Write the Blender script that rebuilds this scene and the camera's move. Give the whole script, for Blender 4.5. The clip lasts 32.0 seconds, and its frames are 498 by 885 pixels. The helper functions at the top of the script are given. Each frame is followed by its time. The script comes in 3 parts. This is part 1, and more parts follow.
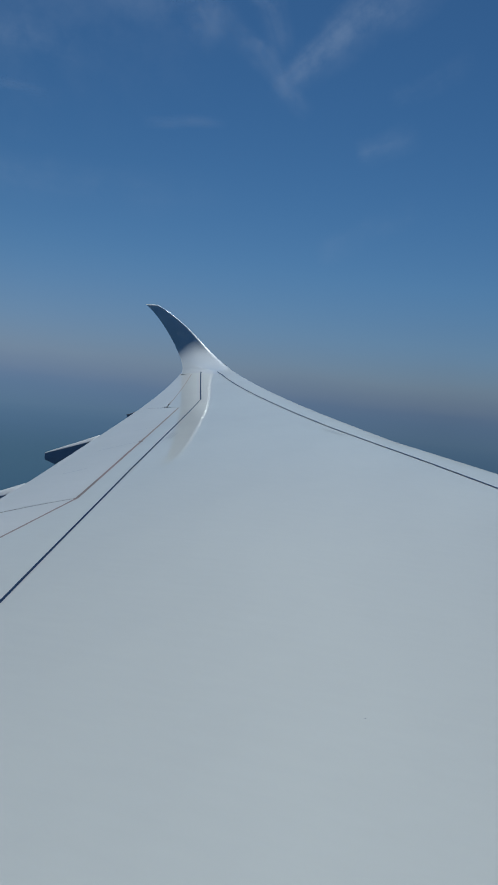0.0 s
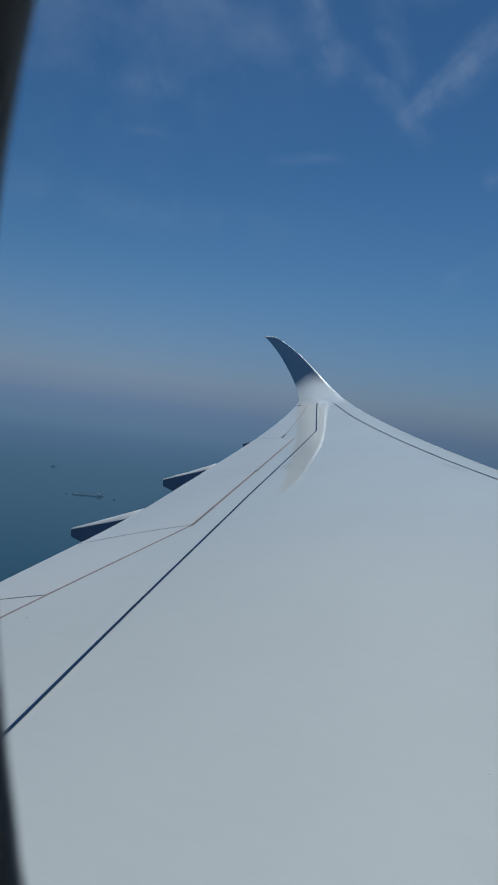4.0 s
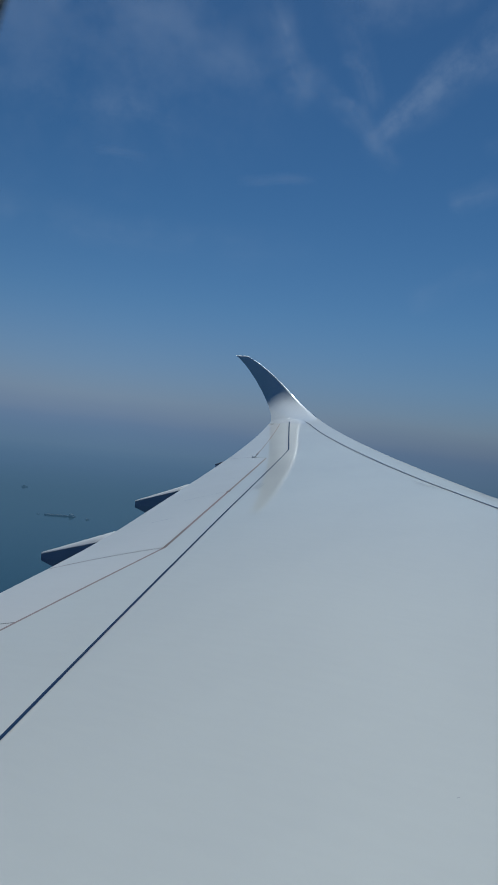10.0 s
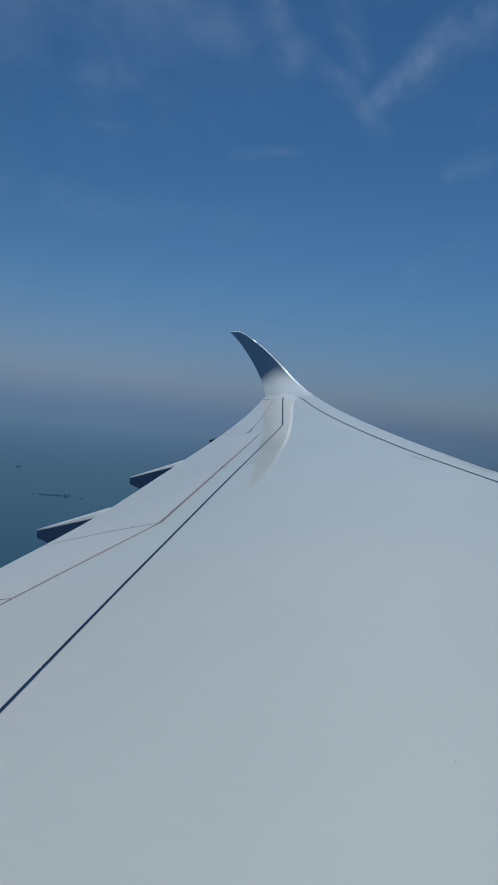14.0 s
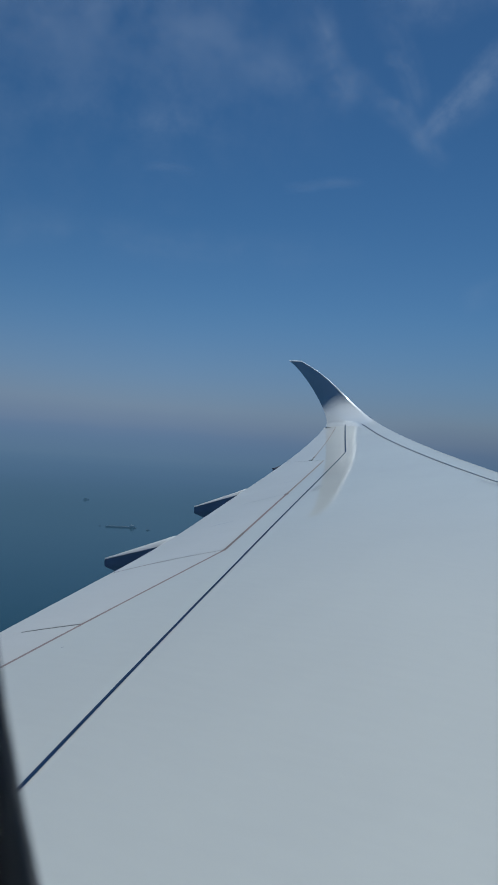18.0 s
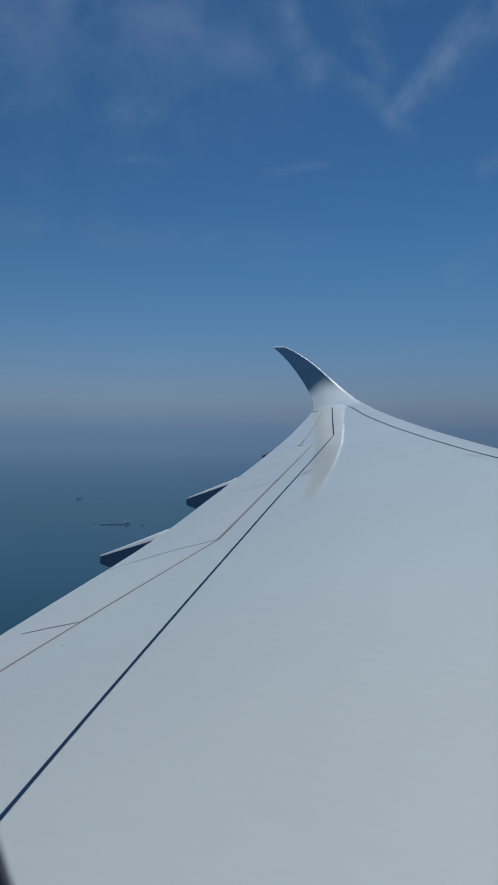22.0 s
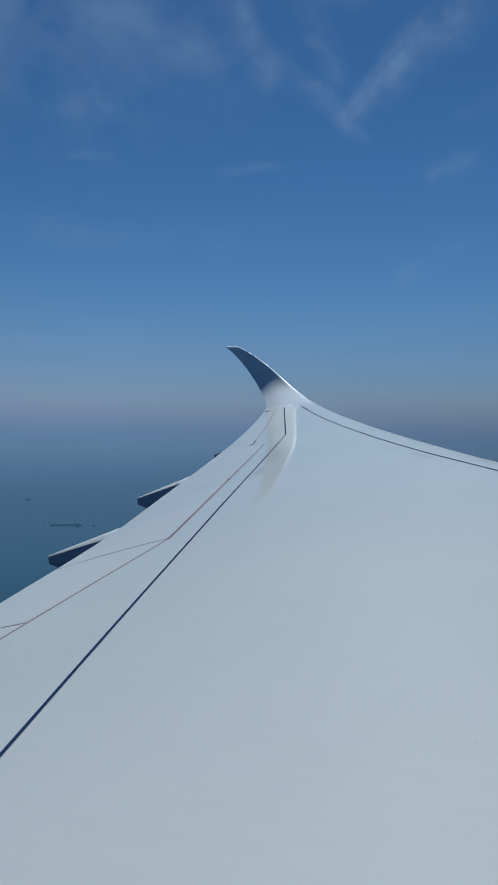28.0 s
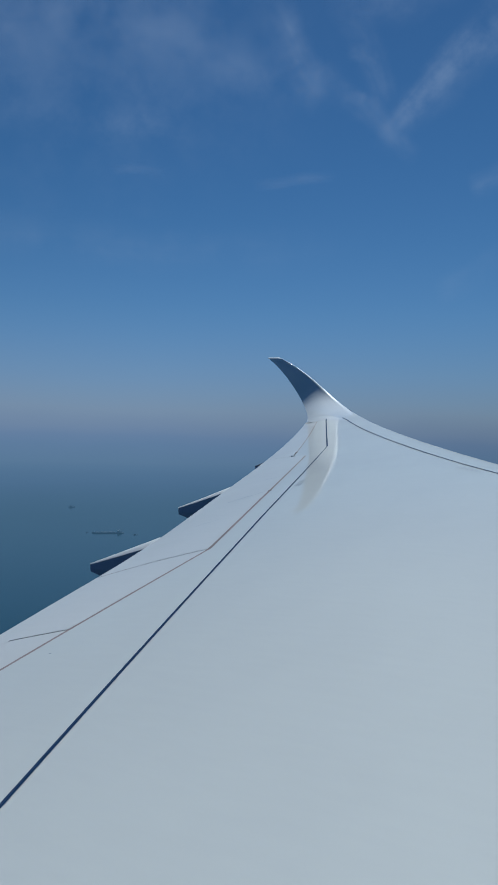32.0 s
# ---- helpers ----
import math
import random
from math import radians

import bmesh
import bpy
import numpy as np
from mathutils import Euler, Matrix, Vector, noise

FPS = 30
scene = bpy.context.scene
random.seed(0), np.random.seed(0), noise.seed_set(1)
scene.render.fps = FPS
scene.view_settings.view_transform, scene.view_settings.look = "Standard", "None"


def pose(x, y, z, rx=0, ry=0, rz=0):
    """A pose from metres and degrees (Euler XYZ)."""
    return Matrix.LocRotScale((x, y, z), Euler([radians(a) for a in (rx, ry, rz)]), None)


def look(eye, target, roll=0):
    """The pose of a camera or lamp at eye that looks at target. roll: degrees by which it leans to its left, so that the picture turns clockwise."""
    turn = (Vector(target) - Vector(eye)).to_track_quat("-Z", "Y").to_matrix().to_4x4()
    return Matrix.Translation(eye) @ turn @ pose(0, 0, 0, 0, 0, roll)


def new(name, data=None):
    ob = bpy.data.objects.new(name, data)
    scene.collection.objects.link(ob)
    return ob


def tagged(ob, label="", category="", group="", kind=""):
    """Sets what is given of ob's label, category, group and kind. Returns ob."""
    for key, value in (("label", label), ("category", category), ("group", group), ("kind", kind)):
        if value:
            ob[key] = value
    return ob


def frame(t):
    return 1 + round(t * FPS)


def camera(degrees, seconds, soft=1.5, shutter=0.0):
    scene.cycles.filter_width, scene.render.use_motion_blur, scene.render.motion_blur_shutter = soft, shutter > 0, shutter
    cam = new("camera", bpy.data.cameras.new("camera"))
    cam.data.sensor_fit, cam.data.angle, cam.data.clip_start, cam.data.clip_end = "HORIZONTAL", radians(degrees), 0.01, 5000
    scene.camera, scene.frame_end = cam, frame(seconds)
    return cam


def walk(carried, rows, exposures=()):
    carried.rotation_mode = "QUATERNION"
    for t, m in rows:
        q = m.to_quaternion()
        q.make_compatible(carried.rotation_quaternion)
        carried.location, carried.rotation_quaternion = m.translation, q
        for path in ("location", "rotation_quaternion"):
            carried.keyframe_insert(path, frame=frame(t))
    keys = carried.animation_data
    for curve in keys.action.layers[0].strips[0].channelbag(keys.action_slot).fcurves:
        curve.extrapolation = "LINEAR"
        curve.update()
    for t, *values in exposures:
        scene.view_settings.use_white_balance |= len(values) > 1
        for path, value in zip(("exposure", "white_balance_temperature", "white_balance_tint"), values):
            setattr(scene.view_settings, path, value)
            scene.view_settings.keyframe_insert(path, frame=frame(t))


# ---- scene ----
# The eye stands at a cabin window of an airliner, near the origin: +y is outboard
# over the port wing, +x is towards the nose, z is up.

# ---------------------------------------------------------------- camera and walk
cam = camera(38.0, 32.0, soft=1.4)
cam.data.dof.use_dof, cam.data.dof.focus_distance, cam.data.dof.aperture_fstop = True, 25.0, 22.0  # a phone's small aperture

# seconds, x, y, z, turn aft of abeam, pitch up, roll (degrees)
PATH = [
    (0, -0.0306, -0.0197, 0.0285, 19.681, -3.246, 5.812),
    (0.5, -0.0361, -0.0139, 0.0303, 22.142, -3.062, 5.987),
    (1, -0.0379, -0.0051, 0.0240, 23.854, -2.714, 6.321),
    (1.5, -0.0541, 0.0061, 0.0235, 24.566, -2.779, 6.469),
    (2, -0.0420, -0.0023, 0.0501, 25.757, -1.886, 7.073),
    (2.5, -0.0519, 0.0039, 0.0306, 24.304, -1.564, 7.104),
    (3, -0.0574, 0.0171, 0.0199, 26.449, -2.608, 7.124),
    (3.5, -0.0801, 0.0389, 0.0104, 29.451, -2.005, 7.070),
    (4, -0.0705, 0.0302, 0.0117, 28.947, -1.763, 6.793),
    (4.5, -0.0580, 0.0208, 0.0160, 28.080, -1.030, 6.542),
    (6.5, -0.0506, 0.0161, 0.0384, 27.316, -0.282, 6.592),
    (7, -0.0506, 0.0203, 0.0460, 27.029, -0.339, 6.777),
    (7.5, -0.0462, 0.0178, 0.0495, 26.857, -0.455, 7.089),
    (8, -0.0533, 0.0239, 0.0511, 26.987, -0.403, 6.852),
    (8.5, -0.0408, 0.0220, 0.0484, 25.926, -0.947, 6.504),
    (9, -0.0399, 0.0144, 0.0463, 25.968, -0.674, 6.434),
    (9.5, -0.0372, 0.0162, 0.0510, 26.589, -0.214, 6.429),
    (10, -0.0406, 0.0167, 0.0550, 27.020, -0.105, 6.324),
    (10.5, -0.0460, 0.0064, 0.0436, 25.951, -0.062, 6.328),
    (11, -0.0443, 0.0184, 0.0431, 27.928, -0.875, 6.201),
    (11.5, -0.0421, 0.0173, 0.0440, 27.811, -0.942, 6.136),
    (12, -0.0465, 0.0182, 0.0400, 27.226, -0.927, 6.000),
    (12.5, -0.0411, 0.0209, 0.0439, 28.305, -0.222, 5.850),
    (13, -0.0409, 0.0326, 0.0430, 26.656, -0.306, 5.868),
    (13.5, -0.0451, 0.0341, 0.0377, 26.784, -1.280, 5.679),
    (15.5, -0.0581, 0.0210, 0.0016, 24.327, -2.725, 5.622),
    (16, -0.0654, 0.0351, -0.0013, 29.119, -2.654, 5.124),
    (16.5, -0.0666, 0.0378, 0.0031, 31.108, -2.468, 4.619),
    (17, -0.0692, 0.0393, -0.0029, 31.039, -0.514, 4.266),
    (17.5, -0.0638, 0.0348, -0.0012, 30.508, -1.041, 4.362),
    (18, -0.0431, 0.0229, -0.0134, 31.479, 0.051, 4.301),
    (18.5, -0.0399, 0.0173, -0.0154, 30.594, -0.016, 4.443),
    (19, -0.0303, 0.0089, -0.0234, 30.318, 0.217, 4.272),
    (19.5, -0.0269, 0.0031, -0.0186, 29.551, 0.100, 3.750),
    (20, -0.0219, 0.0011, -0.0166, 30.497, -0.431, 1.539),
    (20.5, -0.0158, 0.0056, -0.0271, 31.756, 0.275, 1.042),
    (21, 0.0024, 0.0052, -0.0149, 28.303, -1.245, 0.781),
    (21.5, 0.0027, 0.0000, -0.0130, 29.899, -0.870, 0.608),
    (22, -0.0015, 0.0064, -0.0130, 30.612, -0.818, 0.636),
    (22.5, -0.0069, 0.0108, -0.0111, 30.991, -0.626, 0.648),
    (23, 0.0000, 0.0000, -0.0000, 30.197, -0.600, 1.624),
    (23.5, 0.0013, 0.0064, -0.0033, 29.484, -1.551, 1.435),
    (24, -0.0036, 0.0037, -0.0058, 30.488, -1.024, 1.559),
    (24.5, 0.0054, 0.0047, -0.0090, 31.285, -0.810, 1.497),
    (25, 0.0069, 0.0048, -0.0160, 33.708, 0.289, 1.121),
    (25.5, 0.0033, -0.0047, -0.0193, 33.235, 1.943, 0.995),
    (26, 0.0013, -0.0012, -0.0275, 25.337, 0.530, 0.986),
    (26.5, 0.0157, -0.0023, -0.0289, 23.939, -0.942, 0.941),
    (28.5, 0.0143, 0.0135, -0.0245, 27.972, -0.555, 0.890),
    (29, 0.0178, 0.0096, -0.0235, 28.533, -0.279, 0.998),
    (29.5, 0.0155, 0.0158, -0.0242, 28.807, -0.125, 1.103),
    (30, 0.0073, 0.0134, -0.0261, 29.043, 0.042, 1.047),
    (30.5, 0.0091, 0.0172, -0.0204, 29.426, 0.184, 1.137),
    (31, 0.0063, 0.0120, -0.0173, 29.342, 0.112, 1.281),
    (31.5, 0.0117, 0.0165, -0.0187, 29.713, 0.235, 1.323),
    (32, 0.0095, 0.0150, -0.0229, 30.155, 0.021, 1.504),
]


def aim(x, y, z, yaw, pitch, roll):
    a, b = radians(yaw), radians(pitch)
    way = Vector((-math.sin(a) * math.cos(b), math.cos(a) * math.cos(b), math.sin(b)))
    eye = Vector((x, y, z))
    return look(eye, eye + way, roll)


EXPOSURES = [(0, -0.62, 5730, 1.5), (10, -0.62, 5710, 1.5), (18, -0.62, 5680, 1.5), (20, -0.62, 5630, 1.5), (23, -0.62, 5640, 1.5), (24, -0.65, 5590, 1.5), (25.5, -0.65, 5530, 1.5), (26, -0.46, 5700, 1.5), (26.5, -0.46, 5630, 1.5), (29, -0.47, 5550, 1.5), (32, -0.47, 5550, 1.5)]
walk(cam, [(t, aim(*r)) for t, *r in PATH], EXPOSURES)

# ---------------------------------------------------------------- sky, sun
SUN_WAY = Vector((-0.16, 0.595, 0.788)).normalized()
sun_data = bpy.data.lights.new("sun", "SUN")
sun_data.energy, sun_data.angle, sun_data.color = 4.55, radians(0.55), (1.0, 0.96, 0.89)
sun = new("sun", sun_data)
sun.matrix_world = look((0, 0, 60), Vector((0, 0, 60)) - SUN_WAY)

world = bpy.data.worlds.new("sky")
scene.world = world
world.use_nodes = True
wn, wl = world.node_tree.nodes, world.node_tree.links
wn.clear()
sky = wn.new("ShaderNodeTexSky")
sky.sky_type, sky.sun_disc = "NISHITA", False
sky.sun_elevation = math.asin(SUN_WAY.z)
sky.sun_rotation = math.atan2(SUN_WAY.x, SUN_WAY.y)
sky.altitude, sky.air_density, sky.dust_density, sky.ozone_density = 900, 1.0, 0.1, 3.0
back = wn.new("ShaderNodeBackground")
back.inputs["Strength"].default_value = 0.0645
out = wn.new("ShaderNodeOutputWorld")
deep = wn.new("ShaderNodeHueSaturation")
deep.inputs["Saturation"].default_value = 1.2
wl.new(sky.outputs["Color"], deep.inputs["Color"])
wl.new(deep.outputs["Color"], back.inputs["Color"])
wl.new(back.outputs["Background"], out.inputs["Surface"])


# ---------------------------------------------------------------- materials
def nodes_of(name):
    m = bpy.data.materials.new(name)
    m.use_nodes = True
    nt = m.node_tree
    return m, nt, nt.nodes["Principled BSDF"]


def ramp(nt, src, stops):
    r = nt.nodes.new("ShaderNodeValToRGB")
    while len(r.color_ramp.elements) < len(stops):
        r.color_ramp.elements.new(0.5)
    for e, (at, c) in zip(r.color_ramp.elements, stops):
        e.position, e.color = at, (*c, 1)
    nt.links.new(src, r.inputs["Fac"])
    return r


def noise_node(nt, scale, detail=4.0, stretch=None, rough=0.55):
    co = nt.nodes.new("ShaderNodeTexCoord")
    mp = nt.nodes.new("ShaderNodeMapping")
    if stretch:
        mp.inputs["Scale"].default_value = stretch
    n = nt.nodes.new("ShaderNodeTexNoise")
    n.inputs["Scale"].default_value, n.inputs["Detail"].default_value = scale, detail
    n.inputs["Roughness"].default_value = rough
    nt.links.new(co.outputs["Object"], mp.inputs["Vector"])
    nt.links.new(mp.outputs["Vector"], n.inputs["Vector"])
    return n


def add_bump(nt, bsdf, src, strength, distance):
    b = nt.nodes.new("ShaderNodeBump")
    b.inputs["Strength"].default_value, b.inputs["Distance"].default_value = strength, distance
    nt.links.new(src, b.inputs["Height"])
    nt.links.new(b.outputs["Normal"], bsdf.inputs["Normal"])


def paint(name, dark, light, rough=0.3, coat=0.6, bump=0.0, stretch=(1, 0.35, 1), spec=0.3, coat_rough=0.035):
    """Aircraft paint: broad tonal drift, faint streaks along the air flow, fine grain."""
    m, nt, b = nodes_of(name)
    broad = noise_node(nt, 0.6, 3, stretch)
    fine = noise_node(nt, 14.0, 5, (0.25, 1, 1))
    mix = nt.nodes.new("ShaderNodeMath")
    mix.operation = "MULTIPLY_ADD"
    mix.inputs[1].default_value = 0.3
    nt.links.new(fine.outputs["Fac"], mix.inputs[0])
    nt.links.new(broad.outputs["Fac"], mix.inputs[2])
    r = ramp(nt, mix.outputs[0], [(0.35, dark), (0.95, light)])
    nt.links.new(r.outputs["Color"], b.inputs["Base Color"])
    b.inputs["Roughness"].default_value = rough
    b.inputs["Specular IOR Level"].default_value = spec
    b.inputs["Coat Weight"].default_value, b.inputs["Coat Roughness"].default_value = coat, coat_rough
    if bump:
        add_bump(nt, b, broad.outputs["Fac"], bump, 0.02)
    return m


WING_PAINT = paint("wing_paint", (0.516, 0.520, 0.503), (0.576, 0.580, 0.550), 0.62, 0.58, spec=0.15)
FLAP_PAINT = paint("flap_paint", (0.545, 0.53, 0.51), (0.605, 0.59, 0.565), 0.62, 0.55, spec=0.15)
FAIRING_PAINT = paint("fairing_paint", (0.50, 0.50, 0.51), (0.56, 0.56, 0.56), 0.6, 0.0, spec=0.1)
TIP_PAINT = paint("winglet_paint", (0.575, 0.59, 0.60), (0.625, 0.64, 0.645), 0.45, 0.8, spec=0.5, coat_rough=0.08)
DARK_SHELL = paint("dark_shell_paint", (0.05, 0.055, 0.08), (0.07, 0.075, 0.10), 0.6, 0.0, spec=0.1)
# darker and bluer than the top cover: the side's shade is in the colour
SHELL_SHADE = paint("shell_shade", (0.38, 0.37, 0.45), (0.42, 0.41, 0.49), 0.6, 0.0, spec=0.1)
STRIPE = paint("navy_stripe", (0.010, 0.033, 0.080), (0.015, 0.048, 0.110), 0.8, 0.0, spec=0.05)
STRIPE_CORE = paint("slate_stripe", (0.022, 0.038, 0.088), (0.033, 0.052, 0.112), 0.8, 0.0, spec=0.05)
SLAT_LINE = paint("slat_gap", (0.030, 0.052, 0.110), (0.042, 0.068, 0.135), 0.8, 0.0, spec=0.05)
SEAL = paint("brown_seal", (0.238, 0.180, 0.171), (0.29, 0.227, 0.217), 0.9, 0.0, spec=0.05)
DARK_SEAL = paint("dark_seal", (0.190, 0.155, 0.148), (0.240, 0.200, 0.190), 0.9, 0.0, spec=0.05)
TAN_SEAL = paint("tan_seal", (0.262, 0.216, 0.190), (0.32, 0.268, 0.237), 0.9, 0.0, spec=0.05)
GREY_SEAL = paint("grey_seal", (0.15, 0.15, 0.155), (0.22, 0.22, 0.22), 0.9, 0.0, spec=0.05)
MARK = paint("grey_marking", (0.20, 0.22, 0.25), (0.26, 0.28, 0.31), 0.5, 0.1)
# unseen body, blue so that the light it bounces outboard is cooler
BODY_TINT = paint("fuselage_tint", (0.06, 0.11, 0.26), (0.08, 0.14, 0.32), 0.3, 0.6)
LINING = paint("cabin_lining", (0.22, 0.22, 0.222), (0.27, 0.27, 0.272), 0.6, 0.0)
CABIN = paint("cabin_pale", (0.76, 0.75, 0.73), (0.82, 0.81, 0.79), 0.6, 0.0)
RUBBER = paint("window_seal", (0.02, 0.02, 0.022), (0.03, 0.03, 0.032), 0.6, 0.0)
HULL = paint("ship_hull", (0.13, 0.18, 0.25), (0.17, 0.22, 0.30), 0.6, 0.0, stretch=(0.1, 0.1, 0.1))
SHIP_WHITE = paint("ship_white", (0.42, 0.45, 0.47), (0.50, 0.53, 0.55), 0.5, 0.0)
SHIP_DECK = paint("ship_deck", (0.18, 0.19, 0.20), (0.24, 0.24, 0.25), 0.7, 0.0)


def sea_material():
    m, nt, b = nodes_of("sea_water")
    swell = noise_node(nt, 0.035, 5, (1, 0.6, 1))
    patch = noise_node(nt, 0.0016, 4, (1, 0.5, 1))
    r = ramp(nt, patch.outputs["Fac"], [(0.3, (0.007, 0.036, 0.050)), (0.7, (0.010, 0.046, 0.061))])
    nt.links.new(r.outputs["Color"], b.inputs["Base Color"])
    b.inputs["Roughness"].default_value = 0.14
    b.inputs["IOR"].default_value = 1.33
    add_bump(nt, b, swell.outputs["Fac"], 0.07, 2.0)
    return m


SEA = sea_material()


def glow_sheet(name, color, strength):
    """A see-through sheet that glows; its density is set by what is linked to the mix factor."""
    m = bpy.data.materials.new(name)
    m.use_nodes = True
    nt = m.node_tree
    nt.nodes.clear()
    o = nt.nodes.new("ShaderNodeOutputMaterial")
    mix = nt.nodes.new("ShaderNodeMixShader")
    clear = nt.nodes.new("ShaderNodeBsdfTransparent")
    em = nt.nodes.new("ShaderNodeEmission")
    em.inputs["Color"].default_value, em.inputs["Strength"].default_value = (*color, 1), strength
    nt.links.new(clear.outputs[0], mix.inputs[1])
    nt.links.new(em.outputs[0], mix.inputs[2])
    nt.links.new(mix.outputs[0], o.inputs["Surface"])
    return m, nt, mix


def aft_glow(nt, x, em):
    """The glow painted as haze is brighter aft and dimmed by hand towards the nose."""
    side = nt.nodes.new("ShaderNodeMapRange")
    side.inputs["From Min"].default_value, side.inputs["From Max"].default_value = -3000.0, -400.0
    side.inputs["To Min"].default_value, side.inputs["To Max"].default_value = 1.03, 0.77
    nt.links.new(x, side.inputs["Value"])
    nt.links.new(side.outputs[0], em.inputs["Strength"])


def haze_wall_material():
    """Density and tint of a glow painted as haze, by height on a ring 4900 m away."""
    m, nt, mix = glow_sheet("horizon_haze_glow", (0.2, 0.3, 0.4), 1.0)
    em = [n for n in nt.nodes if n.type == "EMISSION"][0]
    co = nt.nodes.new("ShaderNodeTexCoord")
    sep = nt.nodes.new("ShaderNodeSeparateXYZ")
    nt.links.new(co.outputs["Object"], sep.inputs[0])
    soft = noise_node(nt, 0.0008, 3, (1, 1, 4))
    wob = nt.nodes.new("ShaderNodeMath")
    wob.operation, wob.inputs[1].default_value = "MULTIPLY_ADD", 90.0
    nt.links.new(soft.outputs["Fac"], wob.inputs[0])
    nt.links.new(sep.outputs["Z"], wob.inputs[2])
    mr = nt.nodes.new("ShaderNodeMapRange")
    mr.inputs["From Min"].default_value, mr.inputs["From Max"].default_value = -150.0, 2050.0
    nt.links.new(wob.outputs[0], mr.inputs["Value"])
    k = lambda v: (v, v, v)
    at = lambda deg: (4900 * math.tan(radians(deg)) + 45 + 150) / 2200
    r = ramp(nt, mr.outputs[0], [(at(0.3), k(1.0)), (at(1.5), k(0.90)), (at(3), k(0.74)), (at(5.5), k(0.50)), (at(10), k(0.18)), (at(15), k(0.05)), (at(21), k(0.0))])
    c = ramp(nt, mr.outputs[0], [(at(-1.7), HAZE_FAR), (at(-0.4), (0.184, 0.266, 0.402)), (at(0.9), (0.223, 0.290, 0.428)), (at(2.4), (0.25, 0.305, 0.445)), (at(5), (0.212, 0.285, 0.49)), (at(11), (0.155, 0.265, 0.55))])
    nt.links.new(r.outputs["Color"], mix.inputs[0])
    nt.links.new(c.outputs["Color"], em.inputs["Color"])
    aft_glow(nt, sep.outputs["X"], em)
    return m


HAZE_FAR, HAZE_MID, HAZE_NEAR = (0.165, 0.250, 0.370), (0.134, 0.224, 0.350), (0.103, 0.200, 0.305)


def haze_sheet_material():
    """Low haze over the water, painted as a glowing sheet that thickens with distance."""
    m, nt, mix = glow_sheet("sea_haze_glow", HAZE_FAR, 1.0)
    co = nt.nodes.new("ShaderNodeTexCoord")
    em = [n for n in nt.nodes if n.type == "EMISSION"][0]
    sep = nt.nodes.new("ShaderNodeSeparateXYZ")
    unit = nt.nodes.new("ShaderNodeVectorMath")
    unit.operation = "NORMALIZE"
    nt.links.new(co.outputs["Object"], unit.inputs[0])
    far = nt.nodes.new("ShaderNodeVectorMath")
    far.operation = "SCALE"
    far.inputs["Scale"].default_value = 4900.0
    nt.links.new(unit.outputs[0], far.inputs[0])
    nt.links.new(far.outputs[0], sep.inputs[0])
    aft_glow(nt, sep.outputs["X"], em)
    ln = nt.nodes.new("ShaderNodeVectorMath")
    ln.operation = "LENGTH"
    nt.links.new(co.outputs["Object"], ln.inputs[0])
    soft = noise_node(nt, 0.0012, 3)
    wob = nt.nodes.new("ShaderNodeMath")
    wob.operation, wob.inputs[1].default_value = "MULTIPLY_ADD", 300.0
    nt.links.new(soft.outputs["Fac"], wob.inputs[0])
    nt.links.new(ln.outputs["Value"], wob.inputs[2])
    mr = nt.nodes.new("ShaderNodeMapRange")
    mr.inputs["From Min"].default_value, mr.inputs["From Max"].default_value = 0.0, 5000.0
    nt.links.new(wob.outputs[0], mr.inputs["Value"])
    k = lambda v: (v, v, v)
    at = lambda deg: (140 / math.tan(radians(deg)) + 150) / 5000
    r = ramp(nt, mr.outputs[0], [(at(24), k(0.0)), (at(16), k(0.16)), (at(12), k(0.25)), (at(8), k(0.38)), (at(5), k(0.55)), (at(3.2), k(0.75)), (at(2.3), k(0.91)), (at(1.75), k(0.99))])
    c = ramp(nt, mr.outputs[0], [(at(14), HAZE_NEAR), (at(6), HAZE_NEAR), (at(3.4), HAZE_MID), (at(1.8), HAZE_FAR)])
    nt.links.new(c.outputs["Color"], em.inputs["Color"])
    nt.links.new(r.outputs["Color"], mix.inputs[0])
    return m


